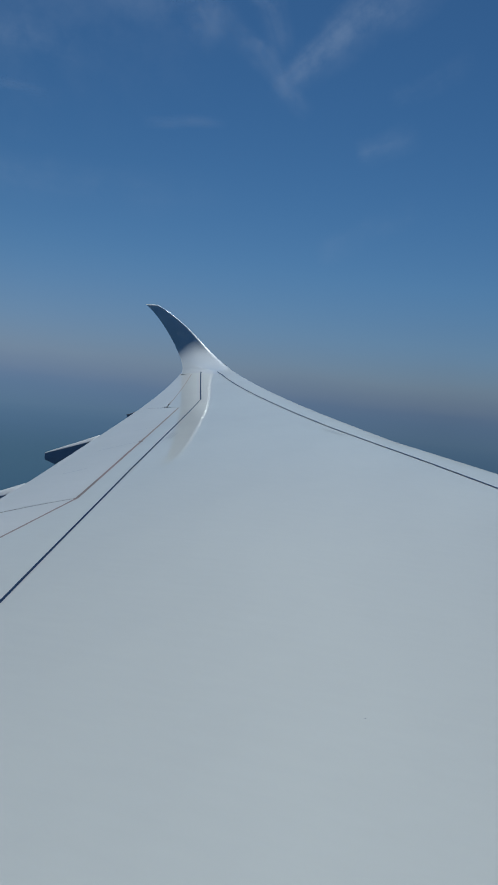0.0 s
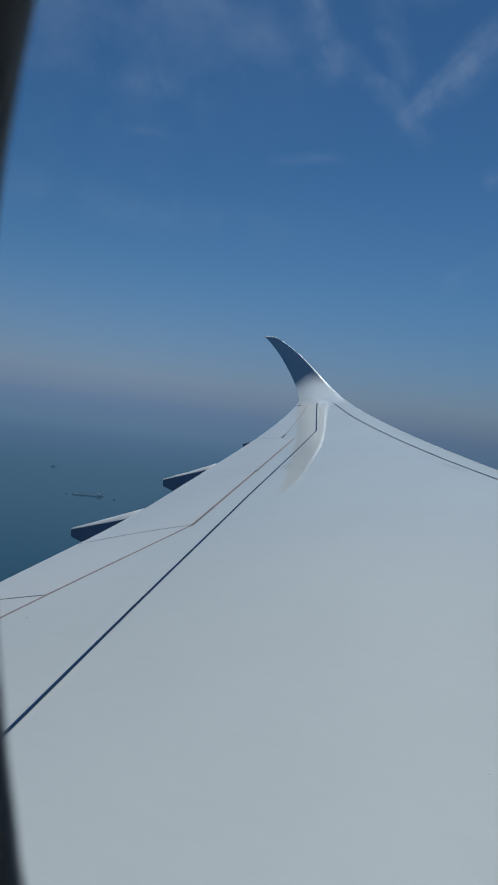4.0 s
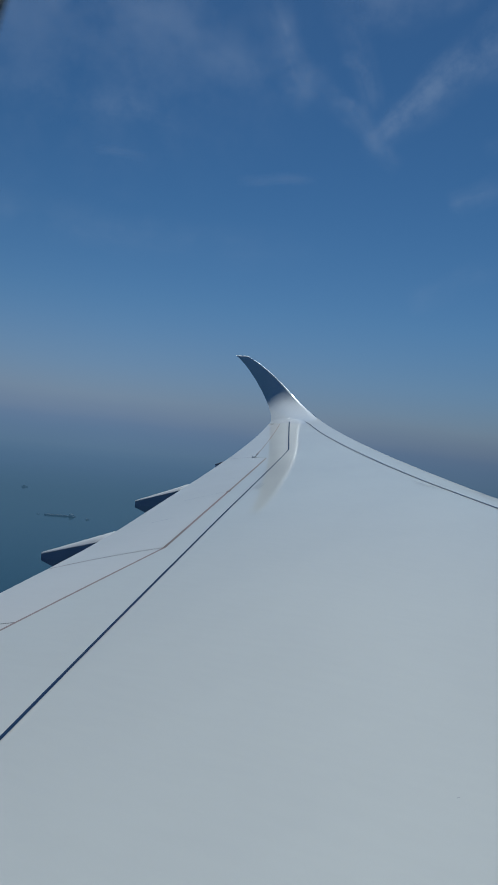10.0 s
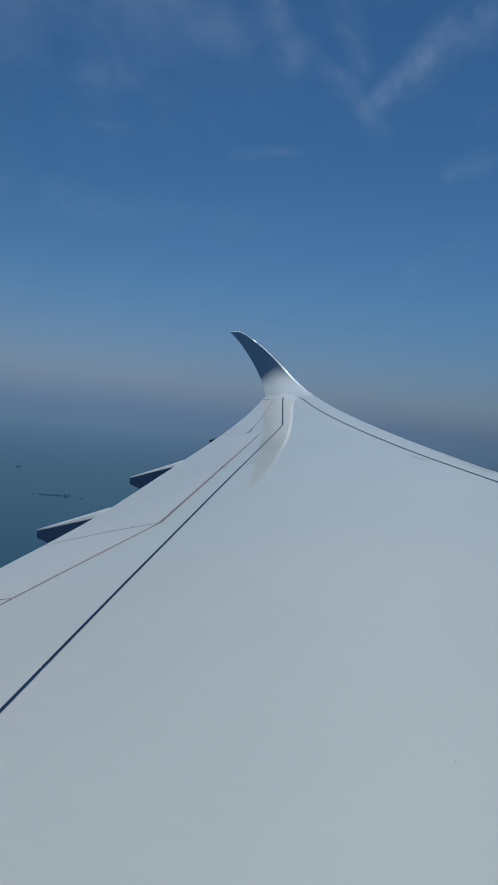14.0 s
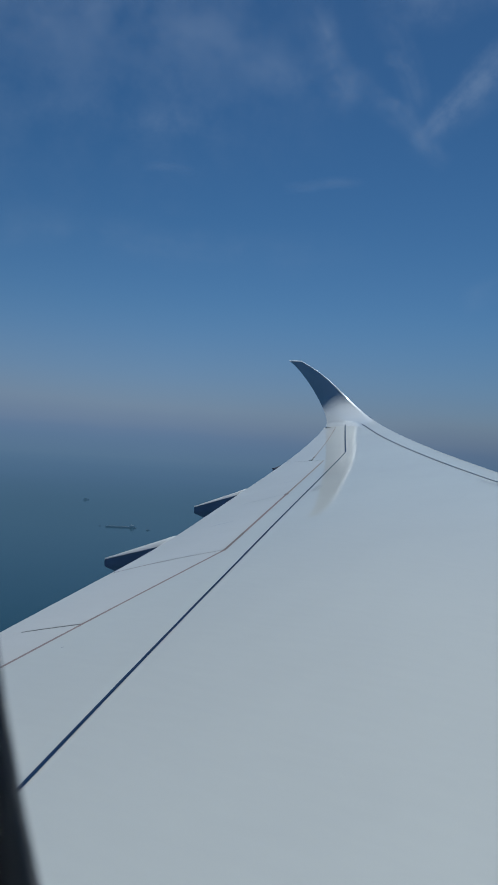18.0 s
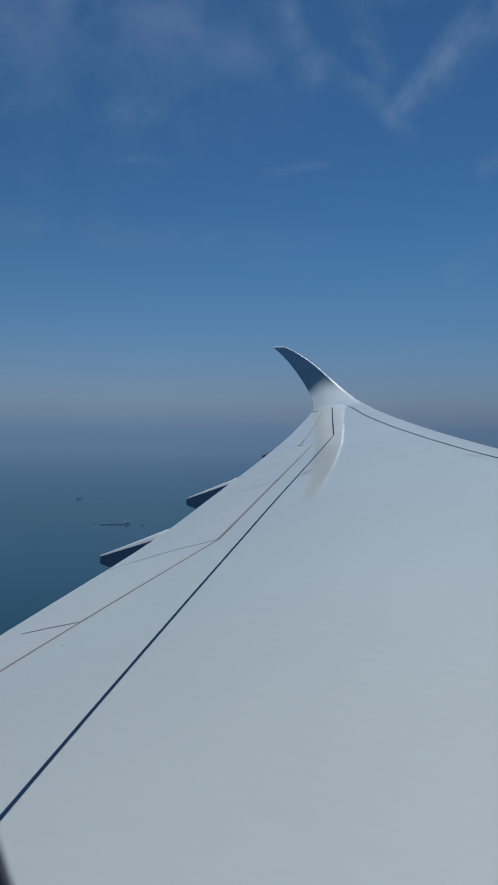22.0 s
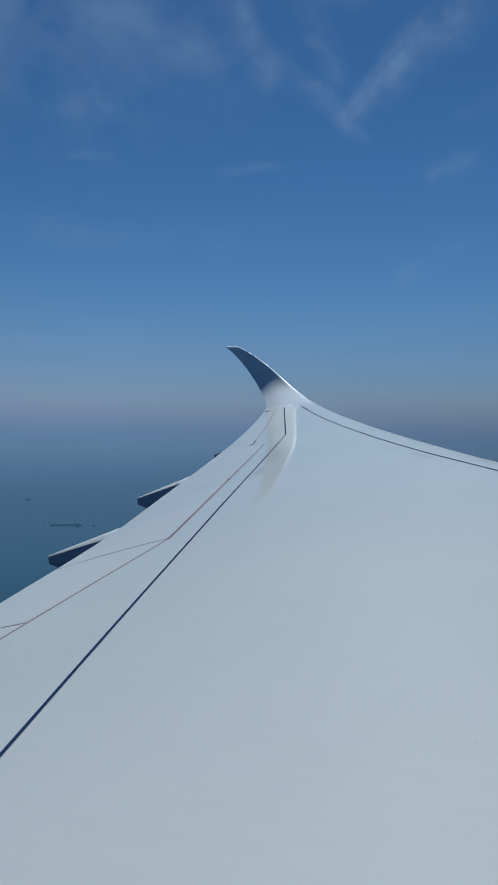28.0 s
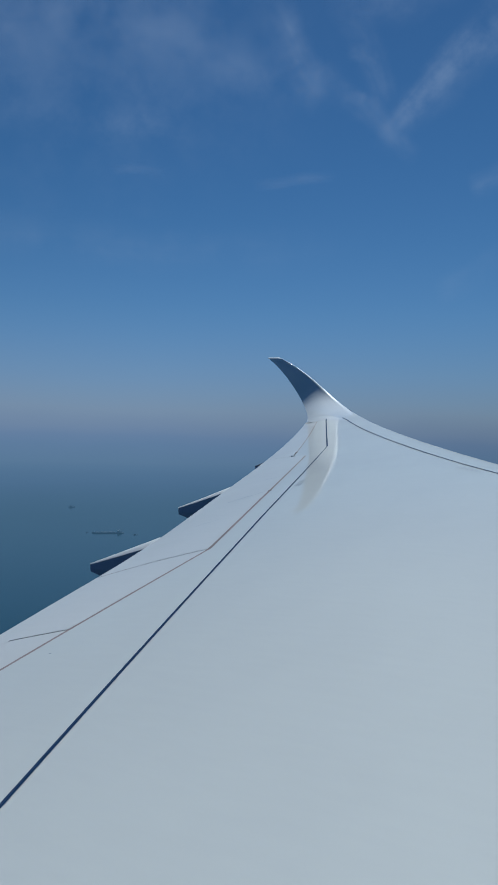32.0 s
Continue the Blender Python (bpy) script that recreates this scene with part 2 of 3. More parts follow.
def cirrus_material(name, low, high, fibre):
    """Thin ice cloud: soft at the rim, clumped at large, combed into fibres along its length."""
    m, nt, mix = glow_sheet(name, (0.43, 0.50, 0.66), 1.0)
    uv = nt.nodes.new("ShaderNodeTexCoord")
    sep = nt.nodes.new("ShaderNodeSeparateXYZ")
    nt.links.new(uv.outputs["UV"], sep.inputs[0])

    def maths(op, a, b=None, c=None):
        n = nt.nodes.new("ShaderNodeMath")
        n.operation = op
        for i, q in enumerate((a, b, c)):
            if isinstance(q, (int, float)):
                n.inputs[i].default_value = q
            elif q is not None:
                nt.links.new(q, n.inputs[i])
        return n.outputs[0]

    def rise(src, a, b):
        n = nt.nodes.new("ShaderNodeMapRange")
        n.interpolation_type = "SMOOTHSTEP"
        n.inputs["From Min"].default_value, n.inputs["From Max"].default_value = a, b
        nt.links.new(src, n.inputs["Value"])
        return n.outputs[0]

    # the outline wanders, so that no straight rim shows
    wander = noise_node(nt, 0.0038, 4, None, 0.6).outputs["Fac"]
    across = maths("ADD", sep.outputs["Y"], maths("MULTIPLY", maths("SUBTRACT", wander, 0.5), 0.5))
    across = maths("MINIMUM", maths("MAXIMUM", across, 0.0), 1.0)
    bell = maths("POWER", maths("MAXIMUM", maths("SINE", maths("MULTIPLY", across, math.pi)), 0.0), 1.7)
    clump = rise(noise_node(nt, 0.0030, 6, None, 0.6).outputs["Fac"], low, high)
    comb = nt.nodes.new("ShaderNodeMapping")
    comb.inputs["Scale"].default_value = (2.2, 3.2, 1.0)
    comb.inputs["Rotation"].default_value = (0, 0, 0.35)
    grain = nt.nodes.new("ShaderNodeTexNoise")
    grain.inputs["Scale"].default_value, grain.inputs["Detail"].default_value = 1.0, 5.0
    grain.inputs["Distortion"].default_value = 0.7
    shift = nt.nodes.new("ShaderNodeObjectInfo")
    apart = nt.nodes.new("ShaderNodeCombineXYZ")
    nt.links.new(maths("MULTIPLY", shift.outputs["Random"], 40.0), apart.inputs["Z"])
    nt.links.new(uv.outputs["UV"], comb.inputs["Vector"])
    nt.links.new(apart.outputs[0], comb.inputs["Location"])
    nt.links.new(comb.outputs["Vector"], grain.inputs["Vector"])
    strands = maths("MULTIPLY_ADD", rise(grain.outputs["Fac"], 0.28, 0.72), fibre, 1.0 - 0.6 * fibre)
    thin = nt.nodes.new("ShaderNodeAttribute")
    thin.attribute_type, thin.attribute_name = "OBJECT", "density"
    ends_off = maths("MULTIPLY", rise(sep.outputs["X"], 0.0, 0.22), rise(sep.outputs["X"], 1.0, 0.5))
    d = maths("MULTIPLY", maths("MULTIPLY", maths("MULTIPLY", ends_off, bell), clump), strands)
    nt.links.new(maths("MULTIPLY", d, thin.outputs["Fac"]), mix.inputs[0])
    return m


# ---------------------------------------------------------------- building helpers
def part(name, bm, material, parent, label="", smooth=True, normals=None):
    me = bpy.data.meshes.new(name)
    bm.normal_update()
    bm.to_mesh(me)
    bm.free()
    me.materials.append(material)
    if smooth:
        me.shade_smooth()
    if normals:
        me.normals_split_custom_set_from_vertices(normals)
    ob = new(name, me)
    if parent is not None:
        ob.parent = parent
    if label:
        ob["label"] = label
    return ob


def grid(rows, bm=None, close=False):
    """A sheet of quads over rows of points; close joins the last column to the first."""
    bm = bm or bmesh.new()
    vs = [[bm.verts.new(q) for q in r] for r in rows]
    for a, b in zip(vs, vs[1:]):
        n = len(a)
        for i in range(n if close else n - 1):
            j = (i + 1) % n
            bm.faces.new((a[i], b[i], b[j], a[j]))
    return bm


def box(bm, x0, x1, y0, y1, z0, z1, bevel=0.0):
    made = bmesh.ops.create_cube(bm, size=1.0, matrix=Matrix.Translation(((x0 + x1) / 2, (y0 + y1) / 2, (z0 + z1) / 2)) @ Matrix.Diagonal((x1 - x0, y1 - y0, z1 - z0, 1)))
    if bevel:
        es = list({e for v in made["verts"] for e in v.link_edges})
        bmesh.ops.bevel(bm, geom=es, offset=bevel, segments=2, affect="EDGES", profile=0.5)
    return bm


# ---------------------------------------------------------------- the wing's form
def lerp(a, b, t):
    return a + (b - a) * t


def chord(b):
    return float(np.mean(np.interp([b - 0.9, b - 0.3, b + 0.3, b + 0.9], [-2, 6.5, 15, 27, 30], [12.50, 8.877, 6.123, 2.279, 1.32])))


def lead(b):
    return 8.2927 - 0.6966 * b


def crest(b):
    return 9.6568e-05 * b ** 3 - 0.0028281 * b ** 2 + 0.108382 * b - 1.582823


def bezier(p, u):
    n = len(p) - 1
    return sum((Vector(q) * (math.comb(n, i) * u ** i * (1 - u) ** (n - i)) for i, q in enumerate(p)), Vector((0, 0, 0)))


def fall(s, v=0.0):
    """How far the upper skin lies under the crest, in chords; the outer wing is rounder."""
    nose = lerp(0.4, 0.13, min(1.0, max(0.0, (v - JOIN) * 3)))   # the winglet's edge is blunter
    if s < 0.4:
        p = lerp(2.0, 3.0, min(1.0, max(0.0, (14.5 - v) / 3.5)))   # inboard the slat is flatter, with a tighter nose
        return 0.055 * (1 - max(0.0, 1 - (max(0.0, nose - s) / nose) ** p) ** (1 / p))
    return 0.035 * ((s - 0.4) / 0.6) ** lerp(3.0, 2.6, min(1.0, max(0.0, (v - 14) / 6)))


ROOT, JOIN = -0.7, 25.4
TIP_LEAD = ((-9.400, 25.4, 0.774), (-10.095, 26.399, 0.941), (-11.792, 27.427, 1.463), (-12.666, 28.481, 2.345), (-13.682, 28.570, 3.165), (-15.222, 28.800, 3.835))
TIP_TRAIL = ((-12.191, 25.4, 0.830), (-12.676, 26.689, 1.037), (-13.136, 27.646, 1.396), (-13.962, 28.062, 2.333), (-14.899, 28.495, 3.319), (-15.881, 28.840, 3.862))


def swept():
    """Both edges of the winglet, slid along sight lines from the origin to fit the camera's view: a gentle slope
    off the wing, a quick bend near its middle and steep above, set by where its shade should begin."""
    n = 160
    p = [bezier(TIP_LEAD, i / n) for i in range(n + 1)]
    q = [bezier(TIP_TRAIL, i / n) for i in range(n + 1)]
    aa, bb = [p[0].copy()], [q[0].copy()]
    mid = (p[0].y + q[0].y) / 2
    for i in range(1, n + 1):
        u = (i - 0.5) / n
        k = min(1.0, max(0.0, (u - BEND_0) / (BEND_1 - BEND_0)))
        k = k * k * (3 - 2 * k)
        # how squarely this strip should face the sun
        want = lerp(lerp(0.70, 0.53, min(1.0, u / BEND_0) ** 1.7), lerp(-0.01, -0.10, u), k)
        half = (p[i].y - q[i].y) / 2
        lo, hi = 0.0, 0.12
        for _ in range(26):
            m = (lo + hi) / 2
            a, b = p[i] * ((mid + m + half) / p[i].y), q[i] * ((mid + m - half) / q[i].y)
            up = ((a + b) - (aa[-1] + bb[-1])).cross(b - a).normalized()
            if up.dot(BLADE_SUN) > want:
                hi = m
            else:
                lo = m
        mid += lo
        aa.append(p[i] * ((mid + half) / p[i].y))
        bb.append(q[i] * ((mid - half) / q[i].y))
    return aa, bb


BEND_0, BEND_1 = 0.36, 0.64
BLADE_SUN = Vector((-0.16, 0.595, 0.788)).normalized()   # the sun's direction; the blade is bent until it lights and shades as wanted


def along(points, u):
    t = min(1.0, max(0.0, u)) * (len(points) - 1)
    i = min(int(t), len(points) - 2)
    return points[i].lerp(points[i + 1], t - i)


def ends(v):
    """Leading and trailing edge and the section's up at span v; past JOIN the winglet, up to v = JOIN + 1."""
    if v <= JOIN:
        c = chord(v)
        return Vector((lead(v), v, crest(v) - 0.055 * c)), Vector((lead(v) - c, v, crest(v) - 0.035 * c)), Vector((0, 0, 1)), 1.0
    u = v - JOIN
    a, b = along(LEAD_EDGE, u), along(TRAIL_EDGE, u)
    e = 0.02
    run = (along(LEAD_EDGE, u + e) + along(TRAIL_EDGE, u + e) - along(LEAD_EDGE, u - e) - along(TRAIL_EDGE, u - e))
    up = run.cross(b - a).normalized()
    up = up.lerp(Vector((0, 0, 1)), max(0.0, 1 - u * 4)).normalized()
    return a, b, up, 1.0


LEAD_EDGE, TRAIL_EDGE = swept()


def skin(v, s, lift=0.0):
    a, b, up, k = ends(v)
    c = (b - a).length
    return a.lerp(b, s) + up * (k * c * (0.055 - 0.02 * s - fall(s, v)) + lift)


def under(v, s):
    a, b, up, k = ends(v)
    c = (b - a).length
    return a.lerp(b, s) - up * (k * c * 0.085 * math.sqrt(max(s, 0)) * (1 - s) * 1.35 * (1.25 - 0.5 * s))


def outward(form, v, s, sign=1):
    """The skin's normal, so that neighbouring panels shade as one surface."""
    e = 0.004
    a = form(v, min(1, s + e)) - form(v, max(0.0005, s - e))
    b = form(min(JOIN + 1, v + 0.02), s) - form(v - 0.02, s)
    return (a.cross(b) * sign).normalized()


def panel(name, material, label, cells):
    """An upper panel over rows of (v, s)."""
    bm = grid([[skin(v, s) for v, s in r] for r in cells])
    nn = [outward(skin, v, s) for r in cells for v, s in r]
    if nn[len(nn) // 2].z < 0:
        nn = [-q for q in nn]
    # normals tilted off the true skin to place the winglet's reflection in the view
    vv = [v for r in cells for v, s in r]
    nn = [(q + Vector((-float(np.interp(v, (2, 9, 12, 17, 25), (0, 0.061, 0.038, 0.023, 0.020))), float(np.interp(v, (2, 9, 12.5, 17), (0, -0.008, 0.001, 0.005))), 0))).normalized() for q, v in zip(nn, vv)]
    return part(name, bm, material, wing, label, normals=nn)


def frac(v, x):
    """The chord fraction of the plan position x at span v."""
    a, b, _, _ = ends(v)
    return (a.x - x) / (a.x - b.x)


def slat_s(v):
    drift = float(np.interp(v, (11, 14, 16.5, 20, 22.5), (0.03, 0.12, 0.12, 0.05, -0.02)))
    cap = float(np.interp(v, (22.5, 25.4), (0.361, 0.392)))   # the slat tapers to the winglet
    return min((1.496 - 0.0293 * (v - 18) + drift) / chord(min(v, JOIN)), cap if v > 22.4 else 1.0)


CORNER, STEP0, STEP1, OUTER = 6.41, 15.60, 15.64, 25.15


def aft_s(v):
    """The seam between the fixed skin and the flaps and ailerons."""
    if v < CORNER:
        return frac(v, -3.185 - 0.152 * v)
    if v < STEP0:
        return frac(v, -1.844 - 0.361 * v)
    outer = lambda w: frac(w, -8.118 - 0.4004 * (w - 16.391))
    if v < STEP1:
        return lerp(frac(STEP0, -1.844 - 0.361 * STEP0), outer(STEP1), (v - STEP0) / (STEP1 - STEP0))
    return outer(v)


def stations(a, b, step):
    n = max(2, round((b - a) / step) + 1)
    return [lerp(a, b, i / (n - 1)) for i in range(n)]


def s_steps(a, b, n):
    return [lerp(a, b, i / (n - 1)) for i in range(n)]


wing = tagged(new("aircraft_wing"), "pale grey swept airliner wing with an upturned winglet", "wing")
G = 0.0115  # half a seam's width, metres


def aft_gap(v):
    return (0.019 if CORNER <= v <= STEP0 else 0.0135 if v < CORNER else 0.013) / chord(min(v, JOIN))


def gap(v):
    return G / chord(min(v, JOIN))


# fixed upper skin between the slat line and the aft seam, closing at the winglet
vs = sorted(set(stations(ROOT, OUTER, 0.35) + [CORNER, STEP0, STEP1]))
cells = [[(v, s) for s in s_steps(slat_s(v) + gap(v), aft_s(v) - aft_gap(v), 40)] for v in vs]
cells += [[(v, s) for s in s_steps(slat_s(v) + gap(v), 1.0, 40)] for v in (OUTER + 0.05, JOIN)]
panel("upper_skin", WING_PAINT, "plain pale grey painted upper skin", cells)

# slat: from under the nose to its seam
vs = stations(ROOT, JOIN, 0.4)
panel("slat", WING_PAINT, "pale leading edge slat", [[(v, slat_s(v) * (i / 18) ** 1.8) for i in range(18)] + [(v, slat_s(v) - gap(v))] for v in vs])
part("slat_underside", grid([[under(v, s) for s in (0.0, 0.004, 0.012, 0.03, 0.06)] for v in vs]), WING_PAINT, wing)

part("lower_skin", grid([[under(v, s) for s in s_steps(0.06, 1.0, 16)] for v in vs]), FLAP_PAINT, wing)


# flaps and ailerons behind the aft seam; the ends slant as the seams do
def control(name, f0, f1, a0, a1, label):
    rows = []
    for t in s_steps(0, 1, max(4, round((f1 - f0) / 0.35))):
        front, rear = lerp(f0 + G, f1 - G, t), lerp(a0 + G, a1 - G, t)
        r = []
        for w in s_steps(0, 1, 14):
            v = lerp(front, rear, w)
            r.append((v, lerp(aft_s(v) + aft_gap(v), 1.0, w)))
        rows.append(r)
    return panel(name, FLAP_PAINT, label, rows)


control("flap", ROOT, 3.98, ROOT, 3.62, "pale inboard flap panel")
control("flap", 3.98, CORNER, 3.62, 5.42, "pale outer flap panel")
control("aileron", CORNER, STEP0, 5.42, 15.50, "long pale aileron")
control("aileron", STEP1, OUTER, 15.50, 24.75, "short pale outer aileron")


def ribbon(path, width, lift):
    """A strip along points (v, s) of the upper skin."""
    pts = [skin(v, s, lift) for v, s in path]
    rows = []
    for i, q in enumerate(pts):
        run = pts[min(i + 1, len(pts) - 1)] - pts[max(i - 1, 0)]
        side = Vector((run.y, -run.x, 0)).normalized() * width / 2
        rows.append([q - side, q, q + side])
        for e in (0, 2):
            v, _ = path[i]
            if v <= JOIN:
                rows[-1][e].z = skin(rows[-1][e].y, frac(rows[-1][e].y, rows[-1][e].x), lift).z
    return grid(rows)


part("slat_seam", ribbon([(v, slat_s(v)) for v in stations(0.1, JOIN, 0.35)] + [(JOIN + 0.035, 0.400), (JOIN + 0.07, 0.408), (JOIN + 0.10, 0.416)], 0.043, 0.006), SLAT_LINE, wing, "slate blue line behind the slat")
seam_b = stations(0.1, CORNER, 0.35)
part("seam_seal", ribbon([(v, aft_s(v)) for v in seam_b], 0.05, -0.0015), SEAL, wing, "brown sealant in the flap seam")
part("seam_seal", ribbon([(v, aft_s(v)) for v in stations(CORNER, 7.36, 0.3)], 0.074, -0.0015), DARK_SEAL, wing, "dark brown sealant at the aileron's inner corner")
part("seam_seal", ribbon([(v, aft_s(v)) for v in stations(7.36, 10.36, 0.35)], 0.07, -0.0015), SEAL, wing, "brown sealant in the aileron seam")
part("seam_seal", ribbon([(v, aft_s(v)) for v in stations(10.36, STEP0, 0.35)], 0.06, -0.0015), TAN_SEAL, wing, "tan sealant in the aileron seam")
part("seam_clip", ribbon([(v, aft_s(v)) for v in stations(10.26, 10.40, 0.07)], 0.062, 0.002), DARK_SEAL, wing, "small dark clip in the seam")
part("seam_seal", ribbon([(v, aft_s(v)) for v in stations(STEP1 + 0.65, OUTER - 0.05, 0.35)], 0.05, -0.0015), TAN_SEAL, wing, "tan sealant in the outer aileron seam")
part("seam_clip", ribbon([(v, aft_s(v)) for v in stations(STEP1 + 0.64, STEP1 + 0.85, 0.1)], 0.055, 0.002), DARK_SEAL, wing, "small dark clip in the seam")


def end_seal(front, rear, reach=0.99, start=0.0, material=GREY_SEAL, label="thin grey seam across the trailing edge"):
    path = []
    for w in s_steps(start, reach, 12):
        v = lerp(front, rear, w)
        path.append((v, lerp(aft_s(v), 1.0, w)))
    part("rib_seal", ribbon(path, 0.05, -0.003), material, wing, label)


end_seal(3.98, 3.62, 0.66)
path = [(lerp(3.98, 3.62, w), lerp(aft_s(lerp(3.98, 3.62, w)), 1.0, w)) for w in s_steps(0.655, 1.0, 6)]
part("rib_joint", ribbon(path, 0.045, 0.0005), FLAP_PAINT, wing, "flush painted joint")
end_seal(CORNER, 5.42, 0.5)
end_seal(CORNER, 5.42, 0.99, 0.5, DARK_SEAL, "brown seam running to the trailing edge")
end_seal(STEP1, 15.50)
path = [(lerp(OUTER + 0.02, 24.77, w), lerp(aft_s(OUTER), 1.0, w)) for w in s_steps(0, 1.0, 8)]
part("rib_joint", ribbon(path, 0.12, 0.001), FLAP_PAINT, wing, "flush painted joint")

# the navy border line, bent near the winglet
line = [(v, frac(v, -1.570 - 0.358 * v + 0.006 * max(0.0, v - 8))) for v in stations(1.0, 17.6, 0.35)]
part("border_line", ribbon(line, 0.0225, 0.003), STRIPE, wing, "dark navy painted border line")
part("border_core", ribbon(line, 0.0065, 0.0042), STRIPE_CORE, wing, "slate blue core of the border line")
line = [(v, frac(v, -7.811 - 0.4545 * (v - 17.6))) for v in stations(17.6, JOIN, 0.35)]
line += [(JOIN + 0.03, line[-1][1] - 0.004), (JOIN + 0.06, line[-1][1] - 0.008)]
part("border_line", ribbon(line, 0.040, 0.003), STRIPE, wing, "dark navy painted border line, outer end")

# small painted markings and fine joint lines on the upper skin
def plan_strip(name, x0, b0, x1, b1, width, material, label, lift=0.003):
    path = [(lerp(b0, b1, t), frac(lerp(b0, b1, t), lerp(x0, x1, t))) for t in s_steps(0, 1, 8)]
    part(name, ribbon(path, width, lift), material, wing, label)


def placard(x0, b0, x1, b1, side, rows, width):
    """Rows of unreadable print: broken bars between two plan points, stepped aside row by row."""
    rng = random.Random(round(b0 * 10))
    for r in range(rows):
        ox, ob = side[0] * r, side[1] * r
        cut = sorted(rng.uniform(0.1, 0.9) for _ in range(3))
        for t0, t1 in zip([0.0] + cut, cut + [1.0]):
            if t1 - t0 > 0.06:
                plan_strip("print_bar", lerp(x0, x1, t0) + ox, lerp(b0, b1, t0) + ob, lerp(x0, x1, t1 - 0.035) + ox, lerp(b0, b1, t1 - 0.035) + ob, width, MARK, "bar of tiny grey print")


placard(-3.47, 13.93, -2.93, 13.33, (0.02, -0.20), 2, 0.026)
placard(-5.33, 10.72, -5.54, 11.45, (0.046, -0.015), 3, 0.014)
plan_strip("scuff_mark", -0.4840, 3.0860, -0.4750, 3.0930, 0.0026, STRIPE, "tiny dark scuff")
plan_strip("scuff_mark", -3.5355, 3.5355, -3.5225, 3.5475, 0.006, STRIPE, "tiny dark scuff")
plan_strip("joint_line", -5.201, 7.685, -5.082, 8.033, 0.010, MARK, "fine grey joint line")
plan_strip("joint_line", -5.786, 9.374, -5.608, 10.237, 0.012, MARK, "fine grey joint line")
plan_strip("joint_line", -6.422, 11.647, -6.252, 12.081, 0.012, MARK, "fine grey joint line")

FAINT = paint("faint_scuff", (0.37, 0.38, 0.40), (0.42, 0.43, 0.45), 0.7, 0.0)
for v0, s0, v1, s1 in ((13.95, 0.125, 13.25, 0.130), (13.7, 0.150, 13.1, 0.150), (12.35, 0.115, 11.55, 0.118), (10.8, 0.10, 10.1, 0.105)):
    part("scuff_mark", ribbon([(lerp(v0, v1, t), lerp(s0, s1, t)) for t in s_steps(0, 1, 5)], 0.022, 0.002), FAINT, wing, "faint grey scuff on the slat")

# winglet: both faces and the closing tip
us = [JOIN + (i / 110) for i in range(111)]
prof = [1 - i / 14 for i in range(14)] + [0.05, 0.035, 0.022, 0.012, 0.006, 0.002, 0.0]
forms = [(skin, s) for s in prof] + [(under, s) for s in prof[::-1][1:-1]]
bm = grid([[f(v, s) for f, s in forms] for v in us], close=True)
bm.verts.ensure_lookup_table()
n = len(forms)
bm.faces.new(bm.verts[len(bm.verts) - n:])
bmesh.ops.recalc_face_normals(bm, faces=bm.faces)


def blade_normal(f, v, s):
    """Shading normals bent off the blade's true form: they slant its shade edge and brighten its rims."""
    u = max(0.0, v - JOIN)
    ve = min(JOIN + 1, v + 0.08 * min(1.0, u * 4) * max(0.0, (s - 0.25) / 0.75) ** 1.4) if f is skin else v
    q = outward(f, ve, s)
    if q.dot(ends(ve)[2]) * (1 if f is skin else -1) < 0:
        q = -q
    if f is skin and u < 0.2:
        flat = outward(skin, JOIN - 0.05, s)
        flat = ((-flat if flat.z < 0 else flat) + Vector((-0.020, 0.005, 0))).normalized()
        q = flat.lerp(q, u / 0.2).normalized()
    # turned to the nose so that a wider rim looks sunlit
    if s < 0.036:
        run = (along(LEAD_EDGE, u + 0.02) - along(LEAD_EDGE, u - 0.02)).normalized()
        nose = ends(v)[0] - ends(v)[1]
        nose = (nose - run * nose.dot(run)).normalized()
        q = nose.lerp(q, s / 0.036).normalized()
    # turned up so that the tip's edge looks sunlit
    if u > 0.97:
        q = q.lerp(Vector((0, 0.3, 0.95)), min(1.0, (u - 0.97) / 0.03) * 0.9).normalized()
    return q


nn = []
for v in us:
    for f, s in forms:
        nn.append(blade_normal(f, v, s))
part("winglet", bm, TIP_PAINT, wing, "white upswept winglet", normals=nn)

# the slat's outer end laps over the winglet's root on a slant, and a dark seal closes it at the nose
cells = [[(JOIN + t * lerp(0.30, 0.10, w), 0.405 * w ** 1.6) for w in s_steps(0, 1, 16)] for t in s_steps(-0.15, 1, 12)]
part("slat", grid([[skin(v, s, 0.004 if v > JOIN else -0.002) for v, s in r] for r in cells]), WING_PAINT, wing, "pale outer end of the slat", normals=[blade_normal(skin, v, s) for r in cells for v, s in r])
cells = [[(JOIN + v, s) for s in (0.0, 0.004, 0.012, 0.03)] for v in (0.285, 0.295, 0.305, 0.315)]
part("slat_end_seal", grid([[skin(v, s, 0.010) for v, s in r] for r in cells]), STRIPE, wing, "small dark seal at the slat's end")


